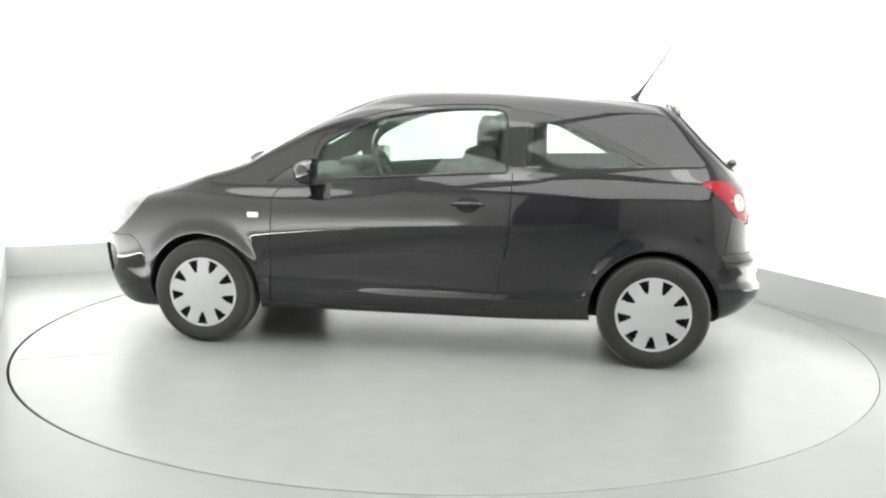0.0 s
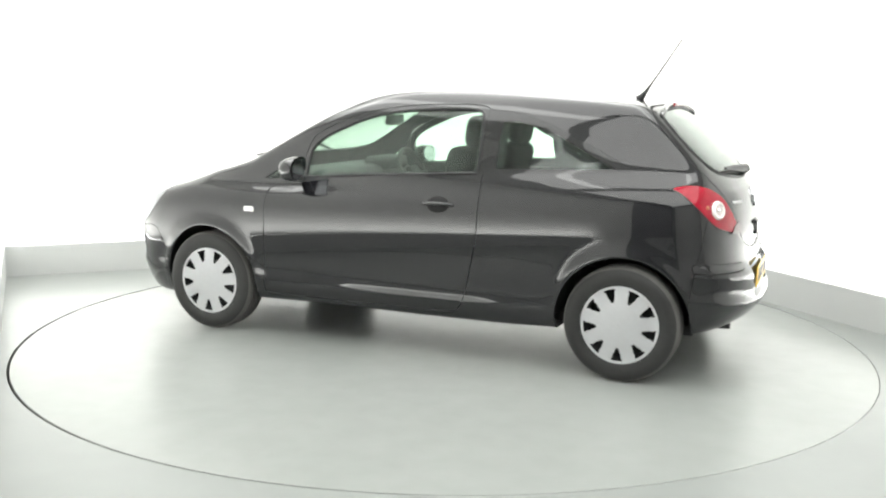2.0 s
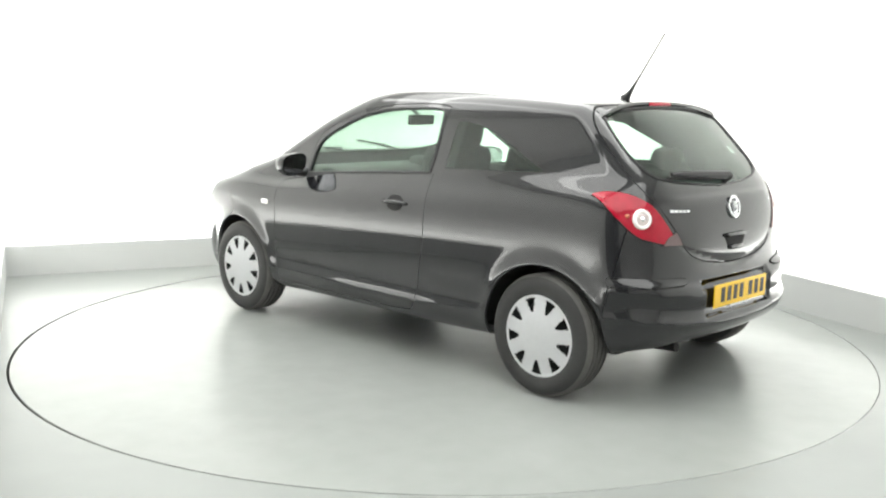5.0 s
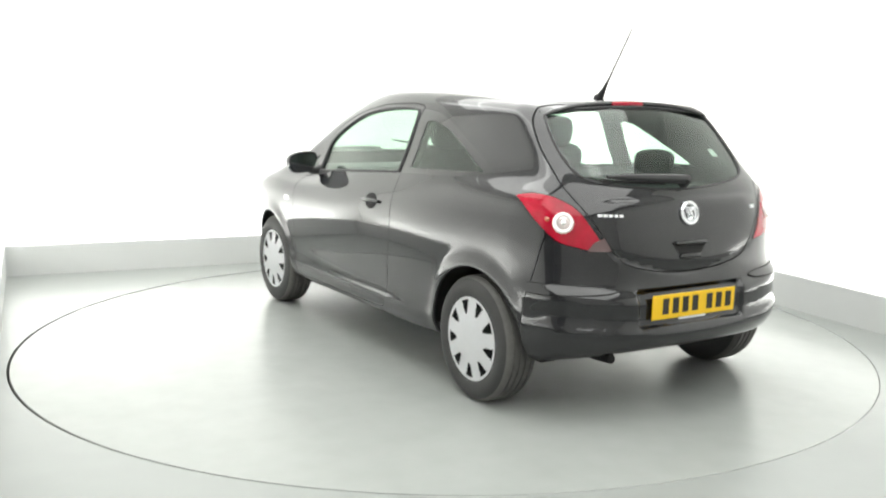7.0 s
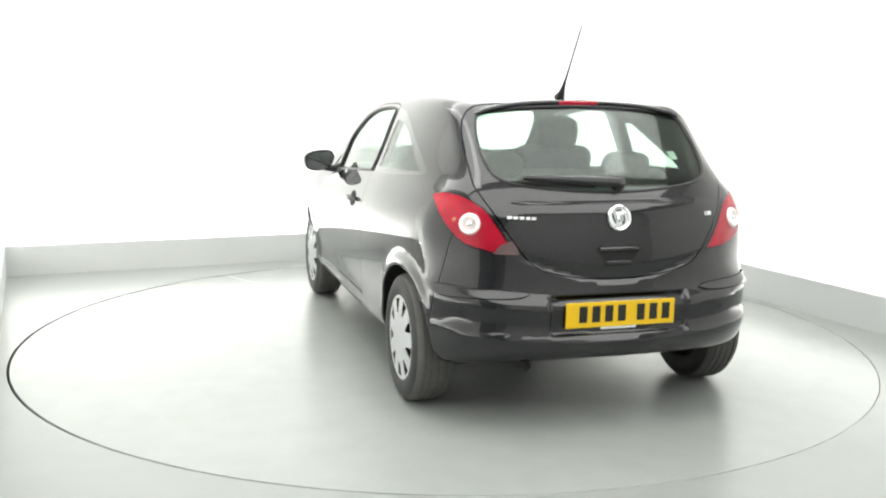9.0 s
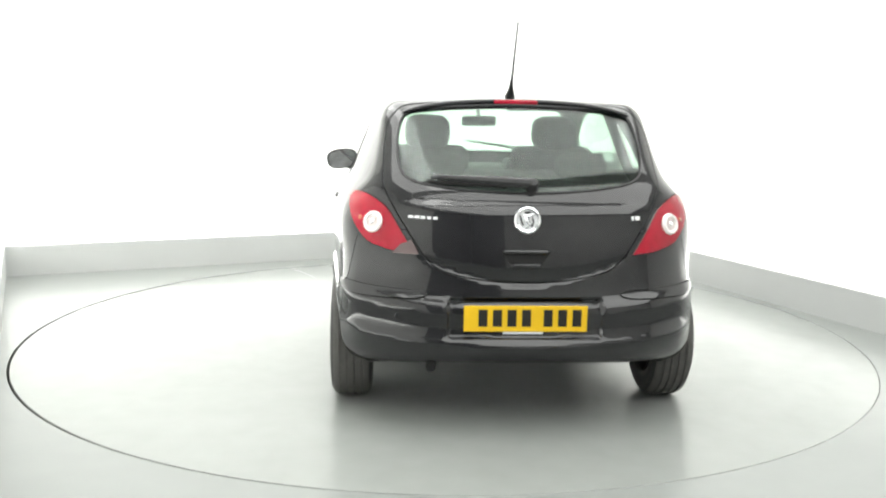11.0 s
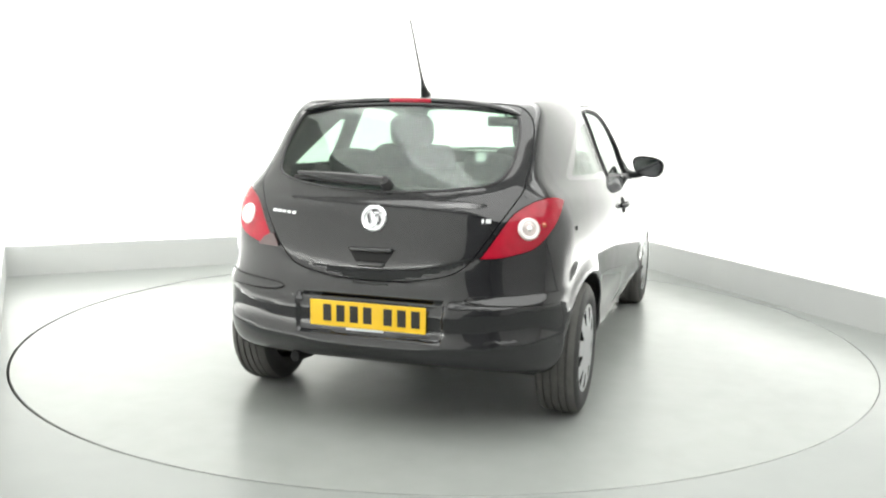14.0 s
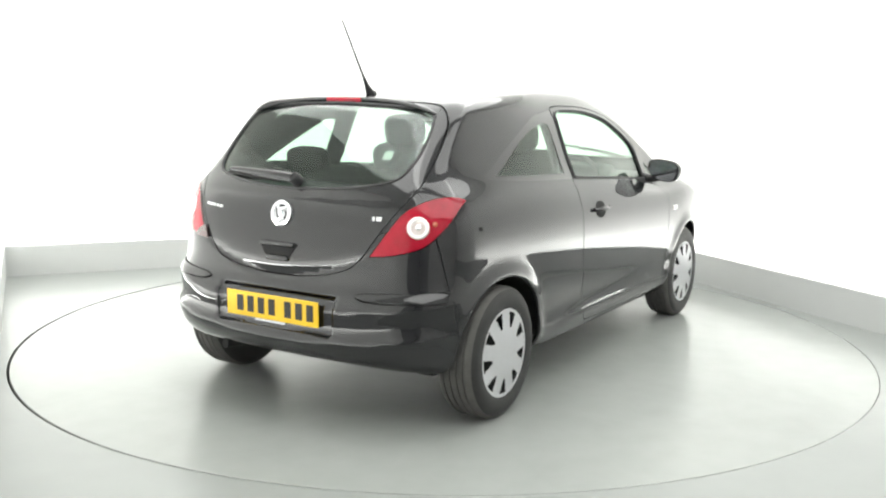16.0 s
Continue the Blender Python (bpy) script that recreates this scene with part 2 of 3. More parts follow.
def half_width(x, z):
    """Half the body's width, seen from the side."""
    belt = curve(x, [(-1.4, 1.06), (-.94, 1.03), (-.45, 1.005), (0, .985), (.6, .93), (.9, .915), (1.2, .93)])
    zeta = z + (1.0 - belt) * step(z, .72, .92)
    w = curve(zeta, [(.10, .68), (.20, .775), (.27, .815), (.34, .832), (.40, .830), (.50, .842), (.62, .852), (.74, .856),
                  (.84, .850), (.91, .832), (.97, .806), (1.02, .780), (1.10, .743), (1.20, .702), (1.30, .660),
                  (1.37, .620), (1.43, .575), (1.55, .50)])
    rear = np.maximum(-x - .55, 0) / 1.25
    front = np.maximum(x - .95, 0) / 1.15
    a = curve(z, [(.2, .10), (.5, .11), (.65, .13), (.9, .155), (.98, .20), (1.07, .30), (1.4, .33)])
    w = w * (1 - a * rear ** 2.2) * (1 - .24 * front ** 2.2) * (1 - .035 * step(x, 0, .8) * step(zeta, .90, 1.0))
    for wx in (WHEEL_X, -WHEEL_X):
        d = np.hypot(x - wx, z - HUB_Z)
        w = w + .016 * bump(d, .345, .045) * step(z, .2, .4)
    w = w + .006 * bump(z, .328, .020) * step(x, -.75, -.35) * (1 - step(x, .05, .5))
    return w


def top_height(x, y):
    """The bonnet, windscreen and roof."""
    z = curve(x, [(-1.6, 1.340), (-1.35, 1.393), (-1.15, 1.418), (-.9, 1.437), (-.55, 1.455), (-.2, 1.461), (.1, 1.453),
                  (.32, 1.423), (.54, 1.350), (.83, 1.215), (1.05, 1.098), (1.19, 1.034), (1.30, 1.003), (1.44, .970), (1.64, .915),
                  (1.85, .853), (2.0, .782), (2.10, .68)])
    c = curve(x, [(-1.4, .06), (.1, .05), (.5, .12), (1.0, .17), (1.3, .09), (2.0, .11)])
    return z - c * y * y - .035 * step(np.abs(y), .35, .8) * step(x, 1.1, 1.5)


def rear_x(y, z):
    """The tailgate and the rear bumper."""
    ay = np.abs(y)
    zz = z + .05 * np.clip(1 - (ay / .72) ** 2, 0, 1) * step(z, .30, .40) * (1 - step(z, .60, .72))
    x = curve(zz, [(.10, -1.66), (.25, -1.76), (.32, -1.835), (.39, -1.872), (.43, -1.880), (.458, -1.868), (.50, -1.861), (.56, -1.862),
                   (.59, -1.852), (.62, -1.828), (.66, -1.815), (.72, -1.806), (.78, -1.800), (.86, -1.787), (.93, -1.765),
                   (.98, -1.738), (1.02, -1.712), (1.08, -1.662), (1.2, -1.545), (1.33, -1.415), (1.37, -1.375), (1.45, -1.29)])
    x = x + .16 * ay ** 2 + .16 * (ay / .8) ** 6
    crease, foot = .700 + .33 * ay ** 2, .645 + .55 * ay ** 2
    d = np.clip((crease - z + np.hypot(crease - z, .016)) / 2, 0, .12)
    x = x + (.21 * d + .30 * d * d) * (1 - step(foot - z, 0, .022)) * (1 - step(ay, .42, .48))
    x = x - .008 * (1 - step(z, .955, .985)) * step(z, .86, .95) * (1 - step(ay, .40, .56))
    x = x + .022 * step(z, .405, .425) * (1 - step(z, .565, .585)) * (1 - step(ay, .31, .335))
    return x


def front_x(y, z):
    x = curve(z, [(.10, 1.90), (.20, 1.99), (.30, 2.05), (.45, 2.085), (.58, 2.09), (.66, 2.082), (.75, 2.055), (.9, 1.97)])
    return x - .22 * y ** 2 - .16 * (np.abs(y) / .75) ** 5


def underside(x):
    return curve(x, [(-1.9, .315), (-1.65, .265), (-1.3, .25), (-.92, .236), (-.6, .224), (.5, .219), (.9, .212), (1.3, .20), (1.7, .165), (2.1, .20)])


def body_field(x, y, z):
    g = smax(np.abs(y) - half_width(x, z), z - top_height(x, y), .06)
    g = smax(g, rear_x(y, z) - x, .07)
    g = smax(g, x - front_x(y, z), .10)
    return smax(g, underside(x) - z, .03)


# ---- car: the body's surface ----
def surface_net(field, lo, hi, h):
    """Quads on the zero level of a field, one vertex for each cell that it crosses."""
    ax = [np.arange(a, b + h, h) for a, b in zip(lo, hi)]
    g = field(*np.meshgrid(*ax, indexing="ij"))
    inside = g < 0
    shape = np.array(g.shape) - 1
    corners = [(i, j, k) for i in (0, 1) for j in (0, 1) for k in (0, 1)]

    def at(a, c):
        return a[c[0]:c[0] + shape[0], c[1]:c[1] + shape[1], c[2]:c[2] + shape[2]]

    count = sum(at(inside, c).astype(int) for c in corners)
    cells = np.argwhere((count > 0) & (count < 8))
    number = -np.ones(shape, int)
    number[tuple(cells.T)] = np.arange(len(cells))
    total, hits = np.zeros((len(cells), 3)), np.zeros(len(cells))
    for a in corners:
        for d in range(3):
            if a[d]:
                continue
            b = list(a)
            b[d] = 1
            ga, gb = at(g, a)[tuple(cells.T)], at(g, b)[tuple(cells.T)]
            cross = (ga < 0) != (gb < 0)
            s = np.where(cross, ga / np.where(cross, ga - gb, 1), 0)
            p = np.array(a, float) + s[:, None] * (np.array(b) - np.array(a))
            total += np.where(cross[:, None], p, 0)
            hits += cross
    verts = np.array(lo) + h * (cells + total / hits[:, None])
    quads = []
    for d in range(3):
        u, v = (d + 1) % 3, (d + 2) % 3
        first = np.take(inside, range(0, inside.shape[d] - 1), d)
        second = np.take(inside, range(1, inside.shape[d]), d)
        for sign in (1, -1):
            e = np.argwhere(first & ~second if sign > 0 else ~first & second)
            e = e[(e[:, u] > 0) & (e[:, v] > 0) & (e[:, u] < shape[u]) & (e[:, v] < shape[v])]
            eu, ev = np.eye(3, dtype=int)[u], np.eye(3, dtype=int)[v]
            ring = [e - eu - ev, e - ev, e, e - eu]
            quad = np.stack([number[tuple(r.T)] for r in ring], 1)
            quads.append(quad if sign > 0 else quad[:, ::-1])
    return verts, np.concatenate(quads)


def slope(field, p, e=1e-3):
    d = np.stack([field(*(p + e * np.eye(3)[i]).T) - field(*(p - e * np.eye(3)[i]).T) for i in range(3)], 1) / (2 * e)
    return d


def settle_on(field, p, rounds=4):
    for _ in range(rounds):
        d = slope(field, p)
        p = p - d * (field(*p.T) / np.maximum((d * d).sum(1), 1e-6))[:, None]
    return p


def rounded(points, steps=5):
    """A smooth closed outline through points; a third value of 1 keeps a corner sharp."""
    out = []
    n = len(points)
    for i in range(n):
        p0, p1, p2, p3 = (points[(i + k) % n] for k in (-1, 0, 1, 2))
        a, b, c, d = (np.array(p[:2], float) for p in (p0, p1, p2, p3))
        m1 = (c - a) / 2 if len(p1) < 3 else (c - b)
        m2 = (d - b) / 2 if len(p2) < 3 else (c - b)
        lim = np.linalg.norm(c - b)
        for m in (m1, m2):
            k = np.linalg.norm(m)
            if k > lim:
                m *= lim / k
        for s in np.arange(steps) / steps:
            out.append((1 + 2 * s) * (1 - s) ** 2 * b + s * (1 - s) ** 2 * m1 + s * s * (3 - 2 * s) * c + s * s * (s - 1) * m2)
    return np.array(out)


def inside_of(poly, uv):
    hit = np.zeros(len(uv), bool)
    for a, b in zip(poly, np.roll(poly, -1, 0)):
        if a[1] == b[1]:
            continue
        over = (a[1] > uv[:, 1]) != (b[1] > uv[:, 1])
        hit ^= over & (uv[:, 0] < (b[0] - a[0]) * (uv[:, 1] - a[1]) / (b[1] - a[1]) + a[0])
    return hit


def edge_distance(poly, uv):
    best = np.full(len(uv), 9.0)
    for a, b in zip(poly, np.roll(poly, -1, 0)):
        d = b - a
        s = np.clip(((uv - a) @ d) / max(d @ d, 1e-12), 0, 1)
        best = np.minimum(best, np.hypot(*(uv - a - s[:, None] * d).T))
    return best


# directions from which the panels' outlines are drawn: across, up, towards the viewer, and how far out the panel lies
SIDE = ((1, 0, 0), (0, 0, 1), (0, 1, 0), 0.1)
THROUGH = ((1, 0, 0), (0, 0, 1), (0, 1, 0), -5.0)
REAR = ((0, 1, 0), (0, 0, 1), (-1, 0, 0), 1.0)
TOP = ((1, 0, 0), (0, 1, 0), (0, 0, 1), 0.6)
QUARTER = ((-.64, -.7684, 0), (0, 0, 1), (-.7684, .64, 0), 1.0)
NOSE = ((-.64, .7684, 0), (0, 0, 1), (.7684, .64, 0), 1.0)

OUTLINES = [
    # name, view, outline, gap round it, both sides
    ("wheel_arch", SIDE, np.array([(WHEEL_X + ARCH_R * math.cos(a), HUB_Z + ARCH_R * math.sin(a)) for a in np.linspace(0, 2 * math.pi, 48, endpoint=False)]), 0, True),
    ("wheel_arch", SIDE, np.array([(-WHEEL_X + ARCH_R * math.cos(a), HUB_Z + ARCH_R * math.sin(a)) for a in np.linspace(0, 2 * math.pi, 48, endpoint=False)]), 0, True),
    ("door_window", SIDE, rounded([(.612, .950, 1), (.606, 1.09), (.560, 1.158), (.43, 1.228), (.243, 1.300), (.02, 1.338), (-.2, 1.352), (-.385, 1.350),
                                   (-.435, 1.325), (-.452, 1.20), (-.455, 1.022, 1), (-.2, 1.006), (0, .994), (.3, .974)]), 0, True),
    ("quarter_window", SIDE, rounded([(-.556, 1.050, 1), (-.552, 1.20), (-.560, 1.288, 1), (-.63, 1.291), (-.74, 1.270), (-.86, 1.228), (-.985, 1.166),
                                      (-1.10, 1.106), (-1.180, 1.070, 1), (-.9, 1.060)]), 0, True),
    ("front_pane", SIDE, rounded([(.895, .930, 1), (.72, 1.045, 1), (.700, .945, 1), (.80, .934)], 3), 0, True),
    ("pillar_trim", SIDE, rounded([(-.462, 1.018, 1), (-.460, 1.20), (-.462, 1.356, 1), (-.55, 1.348), (-.66, 1.335), (-.80, 1.290), (-.995, 1.203), (-1.146, 1.130),
                                   (-1.262, 1.072, 1), (-1.245, 1.056, 1), (-.9, 1.034)]), 0, True),
    ("door", SIDE, rounded([(.846, .536), (.860, .285), (.845, .262), (.6, .258), (-.2, .262), (-.355, .275), (-.405, .335), (-.470, .60), (-.488, .72), (-.492, 1.0),
                            (-.478, 1.15), (-.474, 1.335), (-.455, 1.368), (-.318, 1.380), (.027, 1.367), (.339, 1.308), (.590, 1.195), (.640, 1.085), (.655, .935),
                            (.80, .905), (.832, .87)], 4), .005, True),
    ("tail_lamp", QUARTER, rounded([(.368, .985), (.41, 1.000), (.469, 1.003), (.545, .988), (.634, .942), (.697, .871), (.779, .755, 1), (.70, .762),
                                    (.64, .775), (.554, .803), (.465, .880), (.395, .960)]), .004, True),
    ("rear_window", REAR, rounded([(0, 1.012), (.28, 1.026), (.45, 1.050), (.515, 1.085), (.540, 1.17), (.530, 1.28), (.500, 1.338), (.42, 1.358), (.2, 1.373), (0, 1.378),
                                   (-.2, 1.373), (-.42, 1.358), (-.500, 1.338), (-.530, 1.28), (-.540, 1.17), (-.515, 1.085), (-.45, 1.050), (-.28, 1.026)]), 0, False),
    ("tailgate", REAR, rounded([(0, .640), (.16, .648), (.28, .668), (.365, .695), (.415, .735), (.455, .785), (.60, 1.02), (.605, 1.10), (.598, 1.22), (.572, 1.32),
                                (.50, 1.377), (.3, 1.392), (0, 1.398), (-.3, 1.392), (-.50, 1.377), (-.572, 1.32), (-.598, 1.22), (-.605, 1.10), (-.60, 1.02),
                                (-.455, .785), (-.415, .735), (-.365, .695), (-.28, .668), (-.16, .648)], 4), .006, False),
    ("bumper_moulding", QUARTER, rounded([(.43, .622), (.62, .616), (.80, .606), (.838, .590), (.80, .572), (.62, .572), (.43, .580)], 4), .003, True),
    ("rear_bumper", THROUGH, rounded([(-1.53, .18, 1), (-1.575, .40), (-1.590, .52), (-1.605, .62), (-1.62, .72), (-1.64, .86, 1), (-2.1, .86, 1), (-2.1, .18, 1)], 4), .004, False),
    ("headlamp", SIDE, rounded([(1.575, .862), (1.67, .850), (1.80, .80), (1.92, .73), (1.93, .63), (1.86, .600), (1.78, .645), (1.69, .725), (1.61, .810)]), .004, True),
    ("fog_grille", NOSE, rounded([(-.84, .35), (-.74, .36), (-.665, .41), (-.645, .50), (-.69, .530), (-.80, .52), (-.86, .45)], 4), 0, True),
    ("front_bumper", THROUGH, rounded([(1.60, .12, 1), (1.62, .40), (1.66, .55), (1.72, .60), (1.84, .595, 1), (2.2, .60, 1), (2.2, .12, 1)], 4), .004, False),
    ("windscreen", TOP, rounded([(1.165, 0), (1.14, .30), (1.06, .52), (.965, .640), (.90, .655), (.70, .615), (.52, .560), (.43, .45), (.392, .2), (.385, 0),
                                 (.392, -.2), (.43, -.45), (.52, -.560), (.70, -.615), (.90, -.655), (.965, -.640), (1.06, -.52), (1.14, -.30)]), 0, False),
    ("bonnet", TOP, rounded([(1.20, 0), (1.17, .32), (1.10, .56), (1.06, .66), (1.12, .700), (1.30, .690), (1.58, .62), (1.85, .53), (1.97, .36), (2.02, 0),
                             (1.97, -.36), (1.85, -.53), (1.58, -.62), (1.30, -.690), (1.12, -.700), (1.06, -.66), (1.10, -.56), (1.17, -.32)]), .004, False),
]


def flipped(view, side):
    a, b, n, out = view
    f = np.array((1, side, 1))
    return np.array(a) * f, np.array(b) * f, np.array(n) * f, out


def cut_body():
    """The body's shell, cut along all outlines; returns vertices, faces and each face's panel name."""
    p, quads = surface_net(body_field, (-2.0, -0.94, 0.12), (2.2, 0.94, 1.54), 0.02)
    p = settle_on(body_field, p)
    verts, faces = p.tolist(), quads.tolist()
    c = p[quads].mean(1)
    for name, view, poly, gap, both in OUTLINES:
        orient = np.sign(sum(a[0] * b[1] - a[1] * b[0] for a, b in zip(poly, np.roll(poly, -1, 0))))
        for side in (1, -1) if both else (1,):
            A, B, N, out = flipped(view, side)
            lo, hi = poly.min(0) - .08, poly.max(0) + .08
            uv = np.stack([c @ A, c @ B], 1)
            near = np.nonzero((c @ N > out) & (uv > lo).all(1) & (uv < hi).all(1))[0]
            near = near[edge_distance(poly, uv[near]) < .075]
            bm = bmesh.new()
            made, known = {}, {}
            for i in near:
                for v in faces[i]:
                    if v not in made:
                        made[v] = bm.verts.new(verts[v])
                        known[made[v]] = v
                bm.faces.new([made[v] for v in faces[i]])
            place = {}

            def note(f):
                m = f.calc_center_median()
                place[f] = (m.x * A[0] + m.y * A[1] + m.z * A[2], m.x * B[0] + m.y * B[1] + m.z * B[2])

            for f in bm.faces:
                note(f)
            for a, b in zip(poly.tolist(), np.roll(poly, -1, 0).tolist()):
                length = math.hypot(b[0] - a[0], b[1] - a[1])
                if length < 1e-6:
                    continue
                dx, dy = (b[0] - a[0]) / length, (b[1] - a[1]) / length
                ix, iy = -dy * orient, dx * orient
                for off in (0, gap) if gap else (0,):
                    co = Vector(A * (a[0] + ix * off) + B * (a[1] + iy * off))
                    no = Vector(A * ix + B * iy)
                    pick = []
                    for f, (u, v) in place.items():
                        u, v = u - a[0], v - a[1]
                        if -.025 < u * dx + v * dy < length + .025 and abs(u * ix + v * iy) < .025:
                            pick.append(f)
                    if not pick:
                        continue
                    geom = list({e for f in pick for e in f.edges}) + list({v for f in pick for v in f.verts}) + pick
                    res = bmesh.ops.bisect_plane(bm, geom=geom, plane_co=co, plane_no=no, dist=1e-5)
                    for f in pick:
                        place.pop(f, None)
                    for g in res["geom"]:
                        if isinstance(g, bmesh.types.BMFace):
                            note(g)
            for v in bm.verts:
                if v not in known:
                    known[v] = len(verts)
                    verts.append(tuple(v.co))
            fresh = [[known[v] for v in f.verts] for f in bm.faces]
            mid = np.array([f.calc_center_median() for f in bm.faces]).reshape(-1, 3)
            bm.free()
            gone = set(near.tolist())
            stay = np.ones(len(faces), bool)
            stay[near] = False
            faces = [f for i, f in enumerate(faces) if i not in gone] + fresh
            c = np.concatenate([c[stay], mid])
    verts = np.array(verts)
    panel = np.array(["body_shell"] * len(faces), dtype="U24")
    free = np.ones(len(faces), bool)
    for name, view, poly, gap, both in OUTLINES:
        for side in (1, -1) if both else (1,):
            A, B, N, out = flipped(view, side)
            uv = np.stack([c @ A, c @ B], 1)
            near = free & (c @ N > out) & (uv > poly.min(0)).all(1) & (uv < poly.max(0)).all(1)
            i = np.nonzero(near)[0]
            i = i[inside_of(poly, uv[i])]
            tag = name + (("_l" if side > 0 else "_r") if both else "")
            panel[i] = tag
            if gap:
                panel[i[edge_distance(poly, uv[i]) < gap]] = "gap"
            free[i] = False
    return verts, faces, panel


def panel_object(name, tag, shell, mats, parent, label="", depth=0.018, lift=0.0):
    """One panel of the shell as a mesh with thickness; mats: outside, inside."""
    verts, faces, panel = shell
    chosen = [faces[i] for i in np.nonzero(panel == tag)[0]]
    used = sorted({v for f in chosen for v in f})
    index = {v: i for i, v in enumerate(used)}
    p = verts[used]
    n = slope(body_field, p)
    n /= np.linalg.norm(n, axis=1)[:, None]
    count = len(used)
    points = np.concatenate([p + n * lift, p + n * (lift - depth)])
    outer = [[index[v] for v in f] for f in chosen]
    inner = [[i + count for i in f[::-1]] for f in outer]
    edges = {}
    for f in outer:
        for a, b in zip(f, f[1:] + f[:1]):
            edges[(a, b)] = True
    rim = [[b, a, a + count, b + count] for a, b in edges if (b, a) not in edges]
    me = bpy.data.meshes.new(name)
    me.from_pydata(points.tolist(), [], outer + inner + rim)
    for m in mats:
        me.materials.append(m)
    slot = [0] * len(outer) + [min(1, len(mats) - 1)] * (len(inner) + len(rim))
    me.polygons.foreach_set("material_index", slot)
    me.polygons.foreach_set("use_smooth", [True] * len(outer) + [True] * len(inner) + [False] * len(rim))
    me.normals_split_custom_set_from_vertices(np.concatenate([n, -n]).tolist())
    ob = new(name, me)
    ob.parent = parent
    return tagged(ob, label)


def body_point(x=None, y=None, z=None, side=1):
    """The place on the body's skin with two coordinates given, and the normal there."""
    t = np.linspace(0, 1, 4001)
    if y is None:
        t = t * 1.0 * side
        q = np.stack([np.full_like(t, x), t, np.full_like(t, z)], 1)
    elif x is None:
        t = -1.0 - t * 1.1
        q = np.stack([t, np.full_like(t, y), np.full_like(t, z)], 1)
    else:
        t = 0.5 + t * 1.1
        q = np.stack([np.full_like(t, x), np.full_like(t, y), t], 1)
    i = np.nonzero(body_field(*q.T) > 0)[0]
    i = i[0] if x is None or y is None else i[i > np.argmin(body_field(*q.T))][0]
    n = slope(body_field, q[i:i + 1])[0]
    return Vector(q[i]), Vector(n).normalized()


def on_skin(place, normal, up=(0, 0, 1), out=0.0):
    """A pose on the skin: local z along the normal, local y as far up as can be."""
    z = normal
    x = Vector(up).cross(z).normalized()
    y = z.cross(x)
    m = Matrix((x, y, z)).transposed().to_4x4()
    return Matrix.Translation(place + z * out) @ m


# ---- car ----
car = new("car")
tagged(car, "glossy black three-door hatchback with silver wheel covers", "car")
shell = cut_body()
PAINTED = [M_PAINT, M_TRIM]
SIDES = ((1, "_l"), (-1, "_r"))

panel_object("body_shell", "body_shell", shell, PAINTED, car, "glossy black painted body")
tailgate = panel_object("tailgate", "tailgate", shell, PAINTED, car, "black tailgate with a large rear window")
panel_object("rear_bumper", "rear_bumper", shell, [M_PAINT, M_UNDER], car, "black rear bumper with a plate recess")
panel_object("front_bumper", "front_bumper", shell, [M_PAINT, M_UNDER], car, "black front bumper")
panel_object("bonnet", "bonnet", shell, PAINTED, car, "black bonnet")
screen = panel_object("windscreen", "windscreen", shell, [M_GLASS], car, "clear windscreen", 0.005, -0.004)
glass = [screen, panel_object("rear_window", "rear_window", shell, [M_GLASS], tailgate, "tinted rear window", 0.004, -0.002)]
doors = {}
for side, s in SIDES:
    doors[side] = panel_object("door", "door" + s, shell, PAINTED, car, "black side door with a framed window")
    glass.append(panel_object("door_window", "door_window" + s, shell, [M_GLASS], doors[side], "green-tinted door window", 0.004, -0.006))
    glass.append(panel_object("quarter_window", "quarter_window" + s, shell, [M_GLASS], car, "tinted rear quarter window", 0.004, -0.004))
    glass.append(panel_object("front_pane", "front_pane" + s, shell, [M_GLASS], car, "small triangular pane before the door", 0.004, -0.004))
    panel_object("pillar_trim", "pillar_trim" + s, shell, [M_FRIT, M_TRIM], car, "gloss black window surround", 0.016, -0.002)
    panel_object("tail_lamp", "tail_lamp" + s, shell, [M_RED, M_SMOKE], car, "bright red wrap-round tail lamp", 0.03, 0.006)
    panel_object("headlamp", "headlamp" + s, shell, [M_HEADLAMP, M_PLASTIC], car, "clear headlamp", 0.02, 0.002)
    panel_object("bumper_moulding", "bumper_moulding" + s, shell, [M_PAINT, M_UNDER], car, "raised black bumper moulding", .02, .007)
    panel_object("fog_grille", "fog_grille" + s, shell, [M_PLASTIC, M_UNDER], car, "black fog lamp grille", 0.02, -0.02)
for g in glass:
    g.visible_shadow = False


# ---- wheels ----
def tyre_mesh():
    w, r = 0.0925, HUB_Z
    prof = [(0.185, -w * .86), (0.20, -w * .95), (0.235, -w * 1.03), (0.262, -w * 1.0), (0.283, -w * .88), (0.292, -w * .76)]
    grooves = [-.52, -.18, .18, .52]
    tread = []
    for c in grooves:
        tread += [(r, w * (c - .055)), (r - .007, w * (c - .045)), (r - .007, w * (c + .045)), (r, w * (c + .055))]
    prof += tread + [(r0, -h) for r0, h in reversed(prof)]
    bm = lathe(prof, 96)
    for f in bm.faces:
        c = f.calc_center_median()
        f.material_index = 1 if math.hypot(c.x, c.z) > .284 else 0
    return bm


